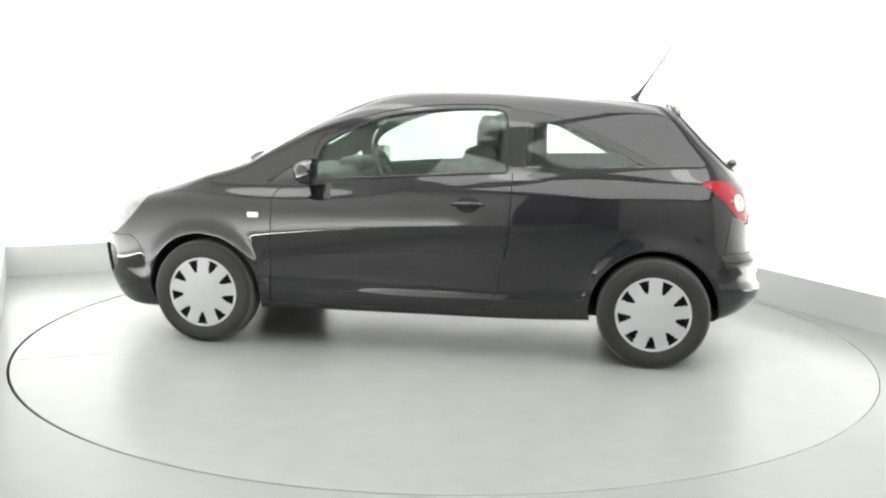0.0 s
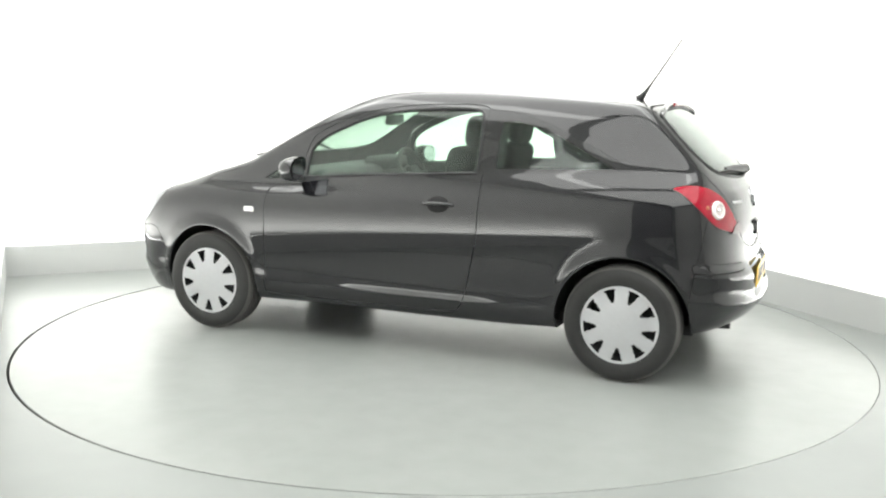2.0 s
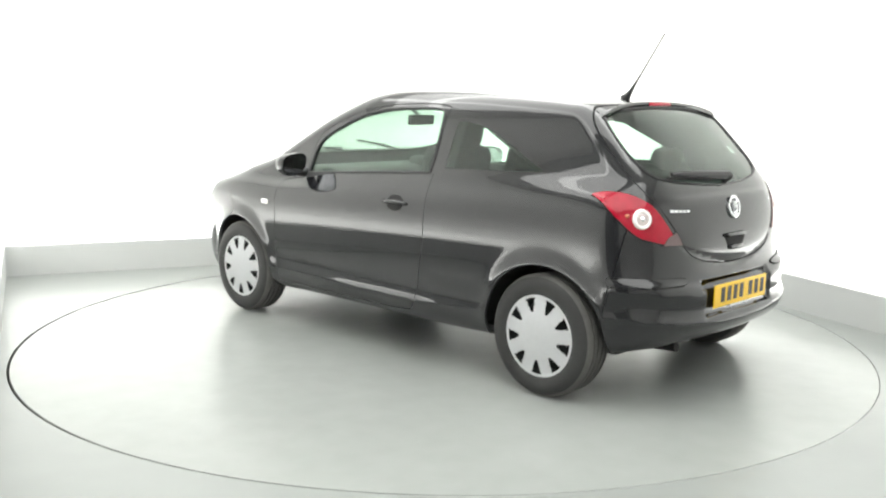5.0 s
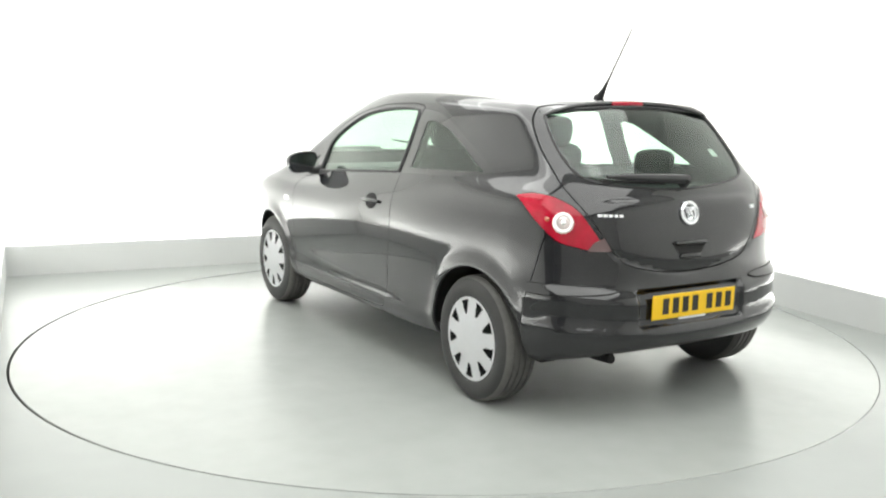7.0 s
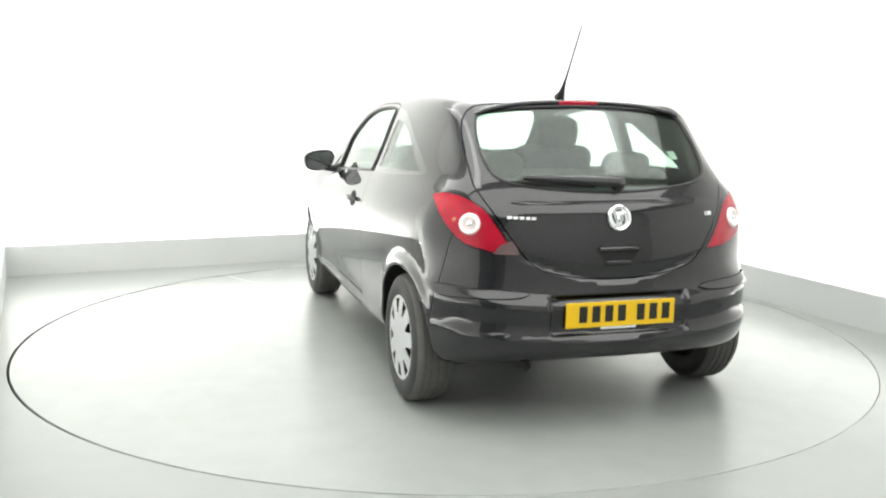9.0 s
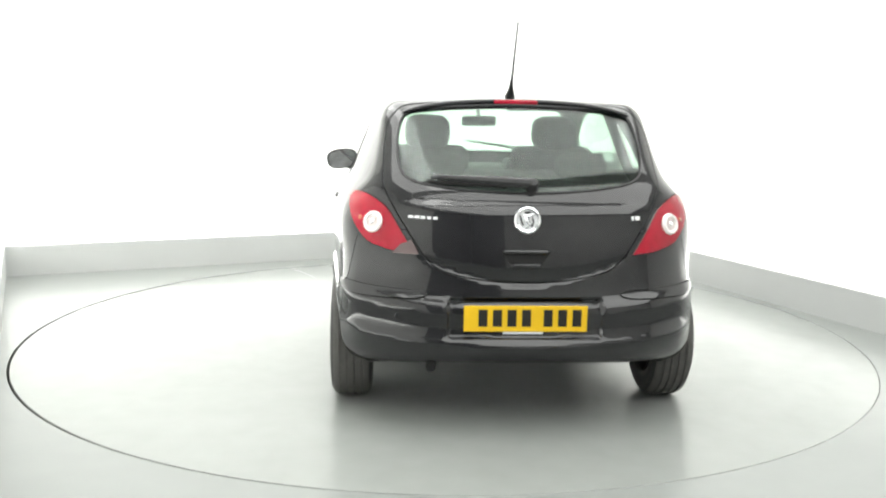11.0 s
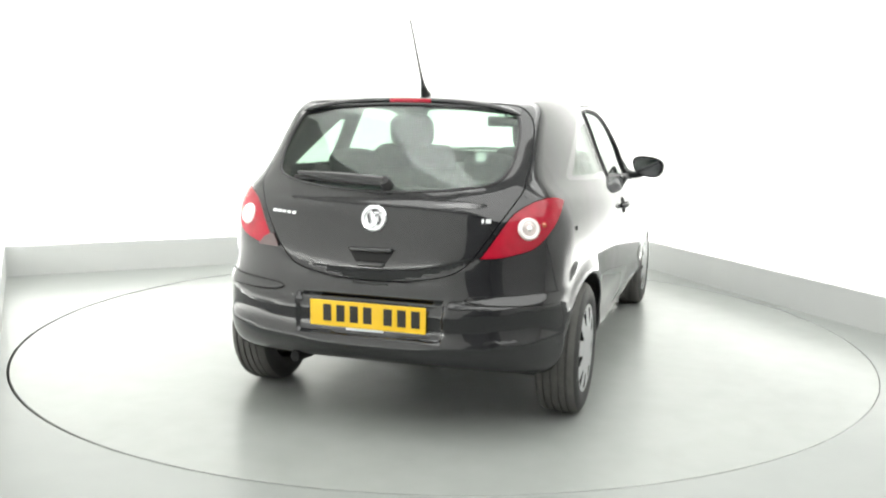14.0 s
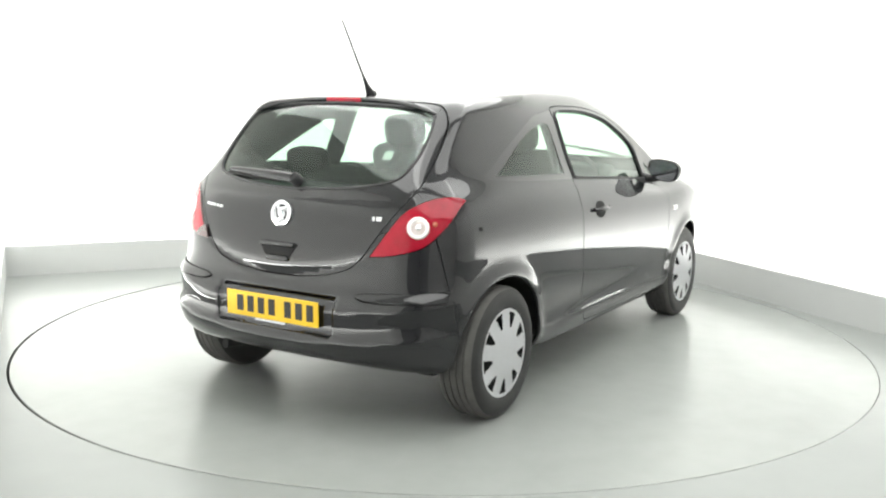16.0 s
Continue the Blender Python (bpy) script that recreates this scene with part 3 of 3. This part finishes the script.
def cover_mesh():
    """The wheel cover: a shallow dome with nine tapered slots near its rim."""
    bm = bmesh.new()
    prof = [(0.001, .022), (.03, .022), (.06, .021), (.10, .018), (.118, .014), (.130, .012), (.145, .011), (.160, .010), (.174, .008), (.185, .008), (.196, .010), (.206, .008), (.213, .0), (.214, -.010)]
    n = 198
    rings = [[bm.verts.new((r * math.cos(2 * math.pi * i / n), h, r * math.sin(2 * math.pi * i / n))) for i in range(n)] for r, h in prof]
    for k, (a, b) in enumerate(zip(rings, rings[1:])):
        r = (prof[k][0] + prof[k + 1][0]) / 2
        for i in range(n):
            q = ((i + .5) % 22) - 11
            half = 2.2 + 2.7 * (r - .118) / .067
            if .118 < r < .185 and abs(q) < half:
                continue
            bm.faces.new((a[i], a[(i + 1) % n], b[(i + 1) % n], b[i]))
    bmesh.ops.solidify(bm, geom=bm.faces[:], thickness=0.004)
    return bm


def wheel_at(x, side):
    wheel = part("wheel", lathe([(0.001, -.01), (.06, -.012), (.17, -.02), (.182, -.03), (.186, .07), (.20, .085), (.205, .085), (.19, .06), (.188, -.09)], 64), M_UNDER, car, "tyre and silver cover on a steel wheel")
    wheel.matrix_basis = pose(x, side * 0.742, HUB_Z, 0, 0, 0 if side > 0 else 180)
    part("tyre", tyre_mesh(), [M_RUBBER, M_TREAD], wheel, "worn black tyre")
    part("wheel_cover", cover_mesh(), M_HUBCAP, wheel, "silver plastic wheel cover with nine slots", m=pose(0, .078, 0, 0, -12, 0))
    return wheel


for x in (WHEEL_X, -WHEEL_X):
    for side in (1, -1):
        wheel_at(x, side)
        arch = bmesh.new()
        n = 32
        rows = []
        for y in (.835 if x > 0 else .815, .50):
            rows.append([arch.verts.new((x + (ARCH_R + .006) * math.cos(a), side * (float(half_width(np.array(x + ARCH_R * math.cos(a)), np.array(HUB_Z + ARCH_R * math.sin(a)))) - .02 if y > .6 else y),
                                          HUB_Z + (ARCH_R + .006) * math.sin(a))) for a in np.linspace(.02, math.pi - .02, n)])
        for i in range(n - 1):
            arch.faces.new((rows[0][i], rows[0][i + 1], rows[1][i + 1], rows[1][i]))
        arch.faces.new(rows[1])
        bmesh.ops.solidify(arch, geom=arch.faces[:], thickness=0.004)
        part("wheel_housing", arch, M_UNDER, car, "dark wheel housing")

# ---- underbody and cabin ----
part("floor_pan", box(3.0, 1.36, .06, .02, m=pose(-.1, 0, .27)), M_UNDER, car, "dark underbody")
part("exhaust_pipe", tube([(-1.45, .38, .25), (-1.62, .38, .25), (-1.74, .39, .26)], .022), M_UNDER, car, "dark exhaust tail pipe")
part("axle_beam", box(.12, 1.25, .09, .03, m=pose(-1.2, 0, .27)), M_UNDER, car, "rear axle beam")
part("engine_tray", box(.9, 1.0, .05, .02, m=pose(1.25, 0, .22)), M_UNDER, car, "engine undertray")


def cushion(sx, sy, sz, m):
    return box(sx, sy, sz, min(sx, sy, sz) * .42, 4, m)


def pillow(sx, sy, sz, m, e=0.62):
    """A stuffed rounded block."""
    bm = bmesh.new()
    bmesh.ops.create_uvsphere(bm, u_segments=28, v_segments=18, radius=1)
    for v in bm.verts:
        v.co = [math.copysign(abs(c) ** e, c) * d / 2 for c, d in zip(v.co, (sx, sy, sz))]
    bm.transform(m)
    return bm


def front_seat(y):
    seat = part("front_seat", cushion(.50, .50, .17, pose(.10, y, .52, 0, -6)), M_CLOTH, car, "dark cloth front seat")
    part("backrest", cushion(.15, .48, .62, pose(-.20, y, .84, 0, -14)), M_CLOTH, seat)
    part("headrest", pillow(.12, .255, .19, pose(-.305, y, 1.222, 0, -8)), M_CLOTH, seat)
    for d in (-.07, .07):
        part("headrest_post", tube([(-.27, y + d, 1.06), (-.30, y + d, 1.18)], .006), M_CHROME, seat)
    return seat


front_seat(.36)
front_seat(-.36)
bench = part("rear_bench", cushion(.48, 1.2, .16, pose(-.80, 0, .54, 0, -6)), M_CLOTH, car, "dark cloth rear bench")
part("backrest", cushion(.14, 1.18, .56, pose(-1.10, 0, .80, 0, -16)), M_CLOTH, bench)
for y in (.34, -.34):
    part("headrest", pillow(.10, .25, .14, pose(-1.19, y, 1.09, 0, -10)), M_CLOTH, bench)
dash = part("dashboard", box(.42, 1.36, .30, .08, 3, m=pose(.80, 0, .82)), M_TRIM, car, "grey dashboard")
part("instrument_hood", box(.18, .34, .09, .035, 3, m=pose(.66, -.36, .975)), M_TRIM, dash)
part("centre_console", box(.20, .30, .44, .04, 3, m=pose(.62, 0, .66)), M_TRIM, dash)
wheel_rim = bmesh.new()
ring = [Vector((0, .18 * math.cos(a), .18 * math.sin(a))) for a in np.linspace(0, 2 * math.pi, 41)]
steer = part("steering_wheel", tube(ring, .015, 10), M_PLASTIC, car, "black three-spoke steering wheel", m=pose(.45, -.36, .90, 0, 24))
part("steering_boss", box(.05, .14, .12, .02, 3), M_TRIM, steer)
for a in (0, 180, 270):
    part("spoke", box(.02, .16, .03, .008, 2, m=pose(0, 0, 0, a) @ pose(0, .10, 0)), M_TRIM, steer)
part("column", tube([(.02, 0, 0), (.30, 0, -.02)], .035), M_TRIM, steer)
mirror = part("rear_view_mirror", box(.03, .22, .065, .012, 3, m=pose(.42, 0, 1.27, 0, -8)), M_PLASTIC, car, "black interior rear-view mirror")
part("mirror_stalk", tube([(.43, 0, 1.29), (.50, 0, 1.335)], .012), M_PLASTIC, mirror)
part("parcel_shelf", box(.42, 1.08, .02, .006, 2, m=pose(-1.42, 0, .985)), M_TRIM, car, "dark parcel shelf")
for side in (1, -1):
    part("door_card", box(1.2, .03, .20, .01, 2, m=pose(.15, side * .755, .86)), M_TRIM, doors[side], "grey inner door panel")
    post = bmesh.new()
    rows = [[post.verts.new((x, side * (float(half_width(np.array(x), np.array(z))) - .035), z)) for z in np.linspace(.92, 1.37, 10)] for x in (-.42, -.47, -.53, -.585)]
    for a, b in zip(rows, rows[1:]):
        for i in range(9):
            post.faces.new((a[i], a[i + 1], b[i + 1], b[i]))
    bmesh.ops.solidify(post, geom=post.faces[:], thickness=.012)
    part("pillar_cover", post, M_TRIM, car, "grey inner door pillar cover")
    rear = bmesh.new()
    rows = []
    for k in np.linspace(0, 1, 10):
        row = []
        for z in np.linspace(.97, 1.36, 10):
            x0, x1 = min(-.66, -1.11 + 2.0 * max(z - 1.07, 0)), -1.60 + .92 * max(z - 1.06, -.03)
            x = x0 + (x1 - x0) * k
            inset = .035 + .05 * math.sin(math.pi * min(1, k * 1.25) * .8)
            row.append(rear.verts.new((x, side * (float(half_width(np.array(x), np.array(z))) - inset), z)))
        rows.append(row)
    for a, b in zip(rows, rows[1:]):
        for i in range(9):
            rear.faces.new((a[i], a[i + 1], b[i + 1], b[i]))
    bmesh.ops.solidify(rear, geom=rear.faces[:], thickness=.010)
    part("rear_pillar_cover", rear, M_TRIM, car, "dark inner rear pillar cover")
    part("sun_visor", box(.16, .34, .015, .006, 2, m=pose(.30, side * .34, 1.36, 0, 12)), M_TRIM, car)


# ---- fittings on the body ----
def window_seal(view, poly_name, side, radius, parent, start, end):
    """A black rubber seal along a stretch of an outline, on the skin."""
    poly = next(o for o in OUTLINES if o[0] == poly_name)[2]
    pts = []
    for u, v in (poly if end is None else poly[start:end]):
        if view is SIDE:
            p, n = body_point(x=u, z=v, side=side)
        else:
            p, n = body_point(y=u, z=v)
        pts.append(p + n * (radius * .2))
    if end is None:
        pts.append(pts[0])
    return part("window_seal", tube(pts, radius, 6), M_PLASTIC, parent, "black rubber window seal")


for side in (1, -1):
    window_seal(SIDE, "door_window", side, .007, doors[side], 0, None)
window_seal(REAR, "rear_window", 1, .006, tailgate, 0, None)

for side in (1, -1):
    # door handle; a raised black disc paints the shade of its recess
    p, n = body_point(x=-.26, z=.850, side=side)
    m = on_skin(p, n)
    dark_disc = bmesh.new()
    bmesh.ops.create_uvsphere(dark_disc, u_segments=24, v_segments=12, radius=1, matrix=Matrix.Diagonal((.066, .044, .007, 1)))
    part("recess_shade", dark_disc, M_UNDER, doors[side], "black disc standing for the shade in the handle recess", m=m)
    grip = tube([(-.085, 0, .004), (-.07, 0, .020), (-.03, .001, .029), (.03, .001, .029), (.07, 0, .020), (.085, 0, .004)], [.009, .011, .0115, .0115, .011, .009], 12)
    part("door_handle", grip, M_PAINT, doors[side], "black pull handle", m=m)
    # side repeater
    p, n = body_point(x=.940, z=.755, side=side)
    part("side_repeater", box(.066, .030, .012, .005, 2), M_CLEAR, car, "small clear side indicator", m=on_skin(p, n))
    # door mirror
    p, n = body_point(x=.64, z=.955, side=side)
    arm = tube([(.645, side * .745, .955), (.625, side * .80, .950), (.615, side * .85, .965)], [.028, .022, .026], 12)
    foot = part("door_mirror", arm, M_PLASTIC, car, "black door mirror on a short arm")
    cap = bmesh.new()
    bmesh.ops.create_uvsphere(cap, u_segments=32, v_segments=20, radius=1)
    for v in cap.verts:
        x, y, z = v.co
        e = 0.78
        y, z = math.copysign(abs(y) ** e, y), math.copysign(abs(z) ** e, z)
        v.co = (max(x, -.25) * .085, y * .098 * (1 + .12 * z), z * .066 - .012 * y * side)
    cap.transform(pose(.60, side * .890, 1.006, 0, 0, side * 5))
    part("housing", cap, M_PAINT, foot, "rounded black mirror housing")
    pane = bmesh.new()
    bmesh.ops.create_circle(pane, cap_ends=True, segments=32, radius=1)
    for v in pane.verts:
        y, z = v.co.x, v.co.y
        e = 0.78
        y, z = math.copysign(abs(y) ** e, y), math.copysign(abs(z) ** e, z)
        v.co = (0, y * .082 * (1 + .12 * z), z * .054 - .010 * y * side)
    bmesh.ops.solidify(pane, geom=pane.faces[:], thickness=.003)
    part("mirror_glass", pane, M_MIRROR, foot, "silvered mirror glass", m=pose(.574, side * .888, 1.006, 0, 0, side * 5))
    # tail lamp's clear round lens
    p, n = body_point(y=side * .640, z=.882)
    m = on_skin(p, n, out=.002)
    lens = part("reversing_lens", lathe([(.0005, .012), (.012, .012), (.022, .010), (.030, .008)], 40, pose(0, 0, 0, 90)), M_LENS, car, "round ribbed lens in the tail lamp", m=m)
    part("lens_ring", lathe([(.029, .008), (.032, .014), (.040, .014), (.045, .009), (.047, 0)], 40, pose(0, 0, 0, 90)), M_CLEAR, lens, "pale ring round the lens")
    p2, n2 = body_point(y=side * .694, z=.897)
    part("indicator_eye", lathe([(.0005, .008), (.006, .007), (.010, .003), (.011, 0)], 24, pose(0, 0, 0, 90)), M_AMBER, lens, "small amber bulb behind the lens", m=m.inverted() @ on_skin(p2, n2, out=.004))
    part("lens_eye", lathe([(.0005, .017), (.006, .016), (.011, .012)], 24, pose(0, 0, 0, 90)), M_CHROME, lens)

# smoked segment of one tail lamp
p, n = body_point(y=.505, z=.783)
seg = slab([(-.055, -.024), (.062, -.026), (.05, .0), (.028, .034), (-.02, .014)], 0, .004)
part("fog_segment", seg, M_SMOKE, car, "smoked segment in the tail lamp", m=on_skin(p, n, out=.006), smooth=False)

# ---- tailgate fittings ----
p, n = body_point(y=-.005, z=.906)
m = on_skin(p, n)
emblem = part("emblem", lathe([(.041, .002), (.043, .010), (.050, .012), (.056, .009), (.057, .001), (.041, .002)], 48, pose(0, 0, 0, 90)), M_CHROME, tailgate, "round chrome emblem", m=m)
part("emblem_disc", lathe([(.0005, .004), (.041, .004), (.041, 0)], 40, pose(0, 0, 0, 90)), M_BADGE, emblem)
bar = tube([(.030, .026, .006), (.004, .016, .008), (-.010, .022, .008), (-.004, -.004, .009), (.008, -.018, .008), (-.010, -.034, .006)], [.006, .010, .009, .013, .010, .006], 10)
part("emblem_bar", bar, M_CHROME, emblem)
for pts in ([(-.030, .020, .005), (-.026, .0, .005), (-.018, -.022, .005)], [(.022, .010, .005), (.026, -.008, .005), (.018, -.028, .005)], [(-.012, .032, .005), (.012, .034, .005)]):
    part("emblem_gap", tube(pts, .004, 6), M_PLASTIC, emblem)
for k, w in enumerate((.020, .020, .018, .016, .018)):
    p, n = body_point(y=.482 - k * .0255, z=.912 - k * .001)
    part("badge_bar", box(w + .002, .012, .003, .001, 1), M_BADGE, tailgate, "small silver badge bar", m=on_skin(p, n, out=.002))
for k, w in enumerate((.010, .022)):
    p, n = body_point(y=-.462 - k * .022, z=.912)
    part("badge_bar", box(w, .018, .004, .001, 1), M_BADGE, tailgate, "small silver badge bar", m=on_skin(p, n, out=.002))
p, n = body_point(y=0, z=.745)
# black plate painted as the recess's shade; the skin is not hollowed
part("recess_shade", slab([(-.105, .034), (-.062, -.030), (.062, -.030), (.105, .034)], -.006, .003), M_UNDER, tailgate, "black plate standing for the shade in the tailgate handle recess", m=on_skin(p, n), smooth=False)
part("tailgate_handle", box(.19, .020, .026, .009, 3, m=pose(0, .030, .006)), M_PAINT, tailgate, "black tailgate pull", m=on_skin(p, n))
part("recess_ledge", box(.125, .024, .020, .008, 3, m=pose(0, -.030, .003)), M_PAINT, tailgate, "rounded ledge under the tailgate pull", m=on_skin(p, n))
# wiper
pivot, n = body_point(y=-.03, z=1.035)
tip, n2 = body_point(y=.40, z=1.060)
arm_pts = [pivot.lerp(tip, k) + n * (.035 - .010 * k) for k in np.linspace(0, 1, 8)]
wiper = part("rear_wiper", tube(arm_pts, [.022, .022, .021, .020, .018, .015, .012, .008], 8), M_PLASTIC, tailgate, "black rear wiper")
part("wiper_hub", lathe([(.0005, .05), (.02, .05), (.026, .04), (.028, 0)], 24, pose(0, 0, 0, 90)), M_PLASTIC, wiper, m=on_skin(pivot, n))
blade = [pivot.lerp(tip, k) + n * .012 + Vector((0, 0, -.012)) for k in np.linspace(.25, 1.05, 8)]
part("wiper_blade", tube(blade, .008, 6), M_RUBBER, wiper)
# spoiler lip with the high brake lamp
lip = []
for y in np.linspace(-.52, .52, 27):
    z = 1.392 - .10 * y * y - .03 * (abs(y) / .52) ** 4
    p, n = body_point(y=y, z=z)
    lip.append(p + Vector((-.012, 0, .004)))
part("spoiler_lip", tube(lip, [.004] + [.013] * 25 + [.004], 10), M_PAINT, tailgate, "black roof spoiler lip")
p = lip[13]
part("high_brake_lamp", box(.022, .20, .020, .006, 3, m=pose(p.x - .006, 0, p.z - .002)), M_RED, tailgate, "narrow red high brake lamp")
# number plate
p, n = body_point(y=0, z=.500)
plate = part("number_plate", box(.520, .111, .006, .002, 1), M_YELLOW, car, "yellow rear number plate with black bars", m=on_skin(p, n, out=.008))
x = -.205
for k, w in enumerate((.050, .050, .050, .050, .050, .050, .050)):
    part("plate_bar", box(w - .012, .072, .002, .0006, 1, m=pose(x + w / 2, .003, .0035)), M_INK, plate)
    x += w + .011 + (.030 if k == 3 else 0)
part("plate_caption", box(.17, .009, .003, .0006, 1, m=pose(-.01, -.061, .001)), M_PAPER, plate, "pale strip under the plate")
# fog lamps behind the bumper's side grilles
for side in (1, -1):
    fog = lathe([(.0005, .004), (.025, .006), (.036, .002), (.040, .010), (.044, .0)], 32, pose(0, 0, 0, 90))
    a = math.atan2(.64 * side, .7684)
    part("fog_lamp", fog, M_HEADLAMP, car, "round clear fog lamp", m=Matrix.Translation((1.880, side * .580, .440)) @ Matrix.Rotation(a, 4, "Z") @ Matrix.Rotation(math.pi / 2, 4, "Y"))
    for k, z in enumerate((.400, .445, .490)):
        pts = [(1.845 + .02 * k, side * .640, z), (1.905 + .012 * k, side * .575, z + .004), (1.955, side * .505, z - .004)]
        part("grille_slat", tube(pts, [.005, .008, .005], 8), M_PAINT, car, "curved black grille slat")
# towing eye cover and fuel flap catch
p, n = body_point(x=-1.432, z=.866, side=-1)
part("flap_catch", box(.022, .016, .006, .002, 1), M_UNDER, car, "small dark catch on the rear wing", m=on_skin(p, n))
# aerial
part("aerial_base", tube([(-1.120, 0, 1.418), (-1.140, 0, 1.432), (-1.165, 0, 1.465), (-1.190, 0, 1.505)], [.026, .020, .011, .006], 12), M_PLASTIC, car, "black roof aerial base")
part("aerial", tube([(-1.185, 0, 1.495), (-1.26, 0, 1.61), (-1.35, 0, 1.75)], [.006, .0048, .0040], 8), M_PLASTIC, car, "thin black roof aerial")
# front wiper at the windscreen's foot
for y0, y1 in ((.05, .62), (-.55, .02)):
    p0 = body_point(x=1.17, y=y0)[0]
    p1 = body_point(x=1.04, y=y1)[0]
    part("front_wiper", tube([p0 + Vector((0, 0, .012)), (p0 + p1) / 2 + Vector((0, 0, .022)), p1 + Vector((0, 0, .014))], [.012, .010, .006], 8), M_PLASTIC, car, "black windscreen wiper")
# sticker on the rear window
p, n = body_point(y=-.395, z=1.17)
part("window_sticker", box(.042, .050, .001), M_STICKER, tailgate, "small pale window sticker", m=on_skin(p, n, out=-.012))


# ---- what moves ----
def motions():
    rows_disc, rows_car = [], []
    for i in range(33):
        t = i * .5
        rows_disc.append((t, pose(0, 0, 0, 0, 0, turn(t))))
        rows_car.append((t, pose(0, 0, 0, 0, 0, turn(t)) @ pose(CAR_ON_DISC[0], CAR_ON_DISC[1], 0)))
    walk(turntable, rows_disc)
    walk(car, rows_car)


motions()
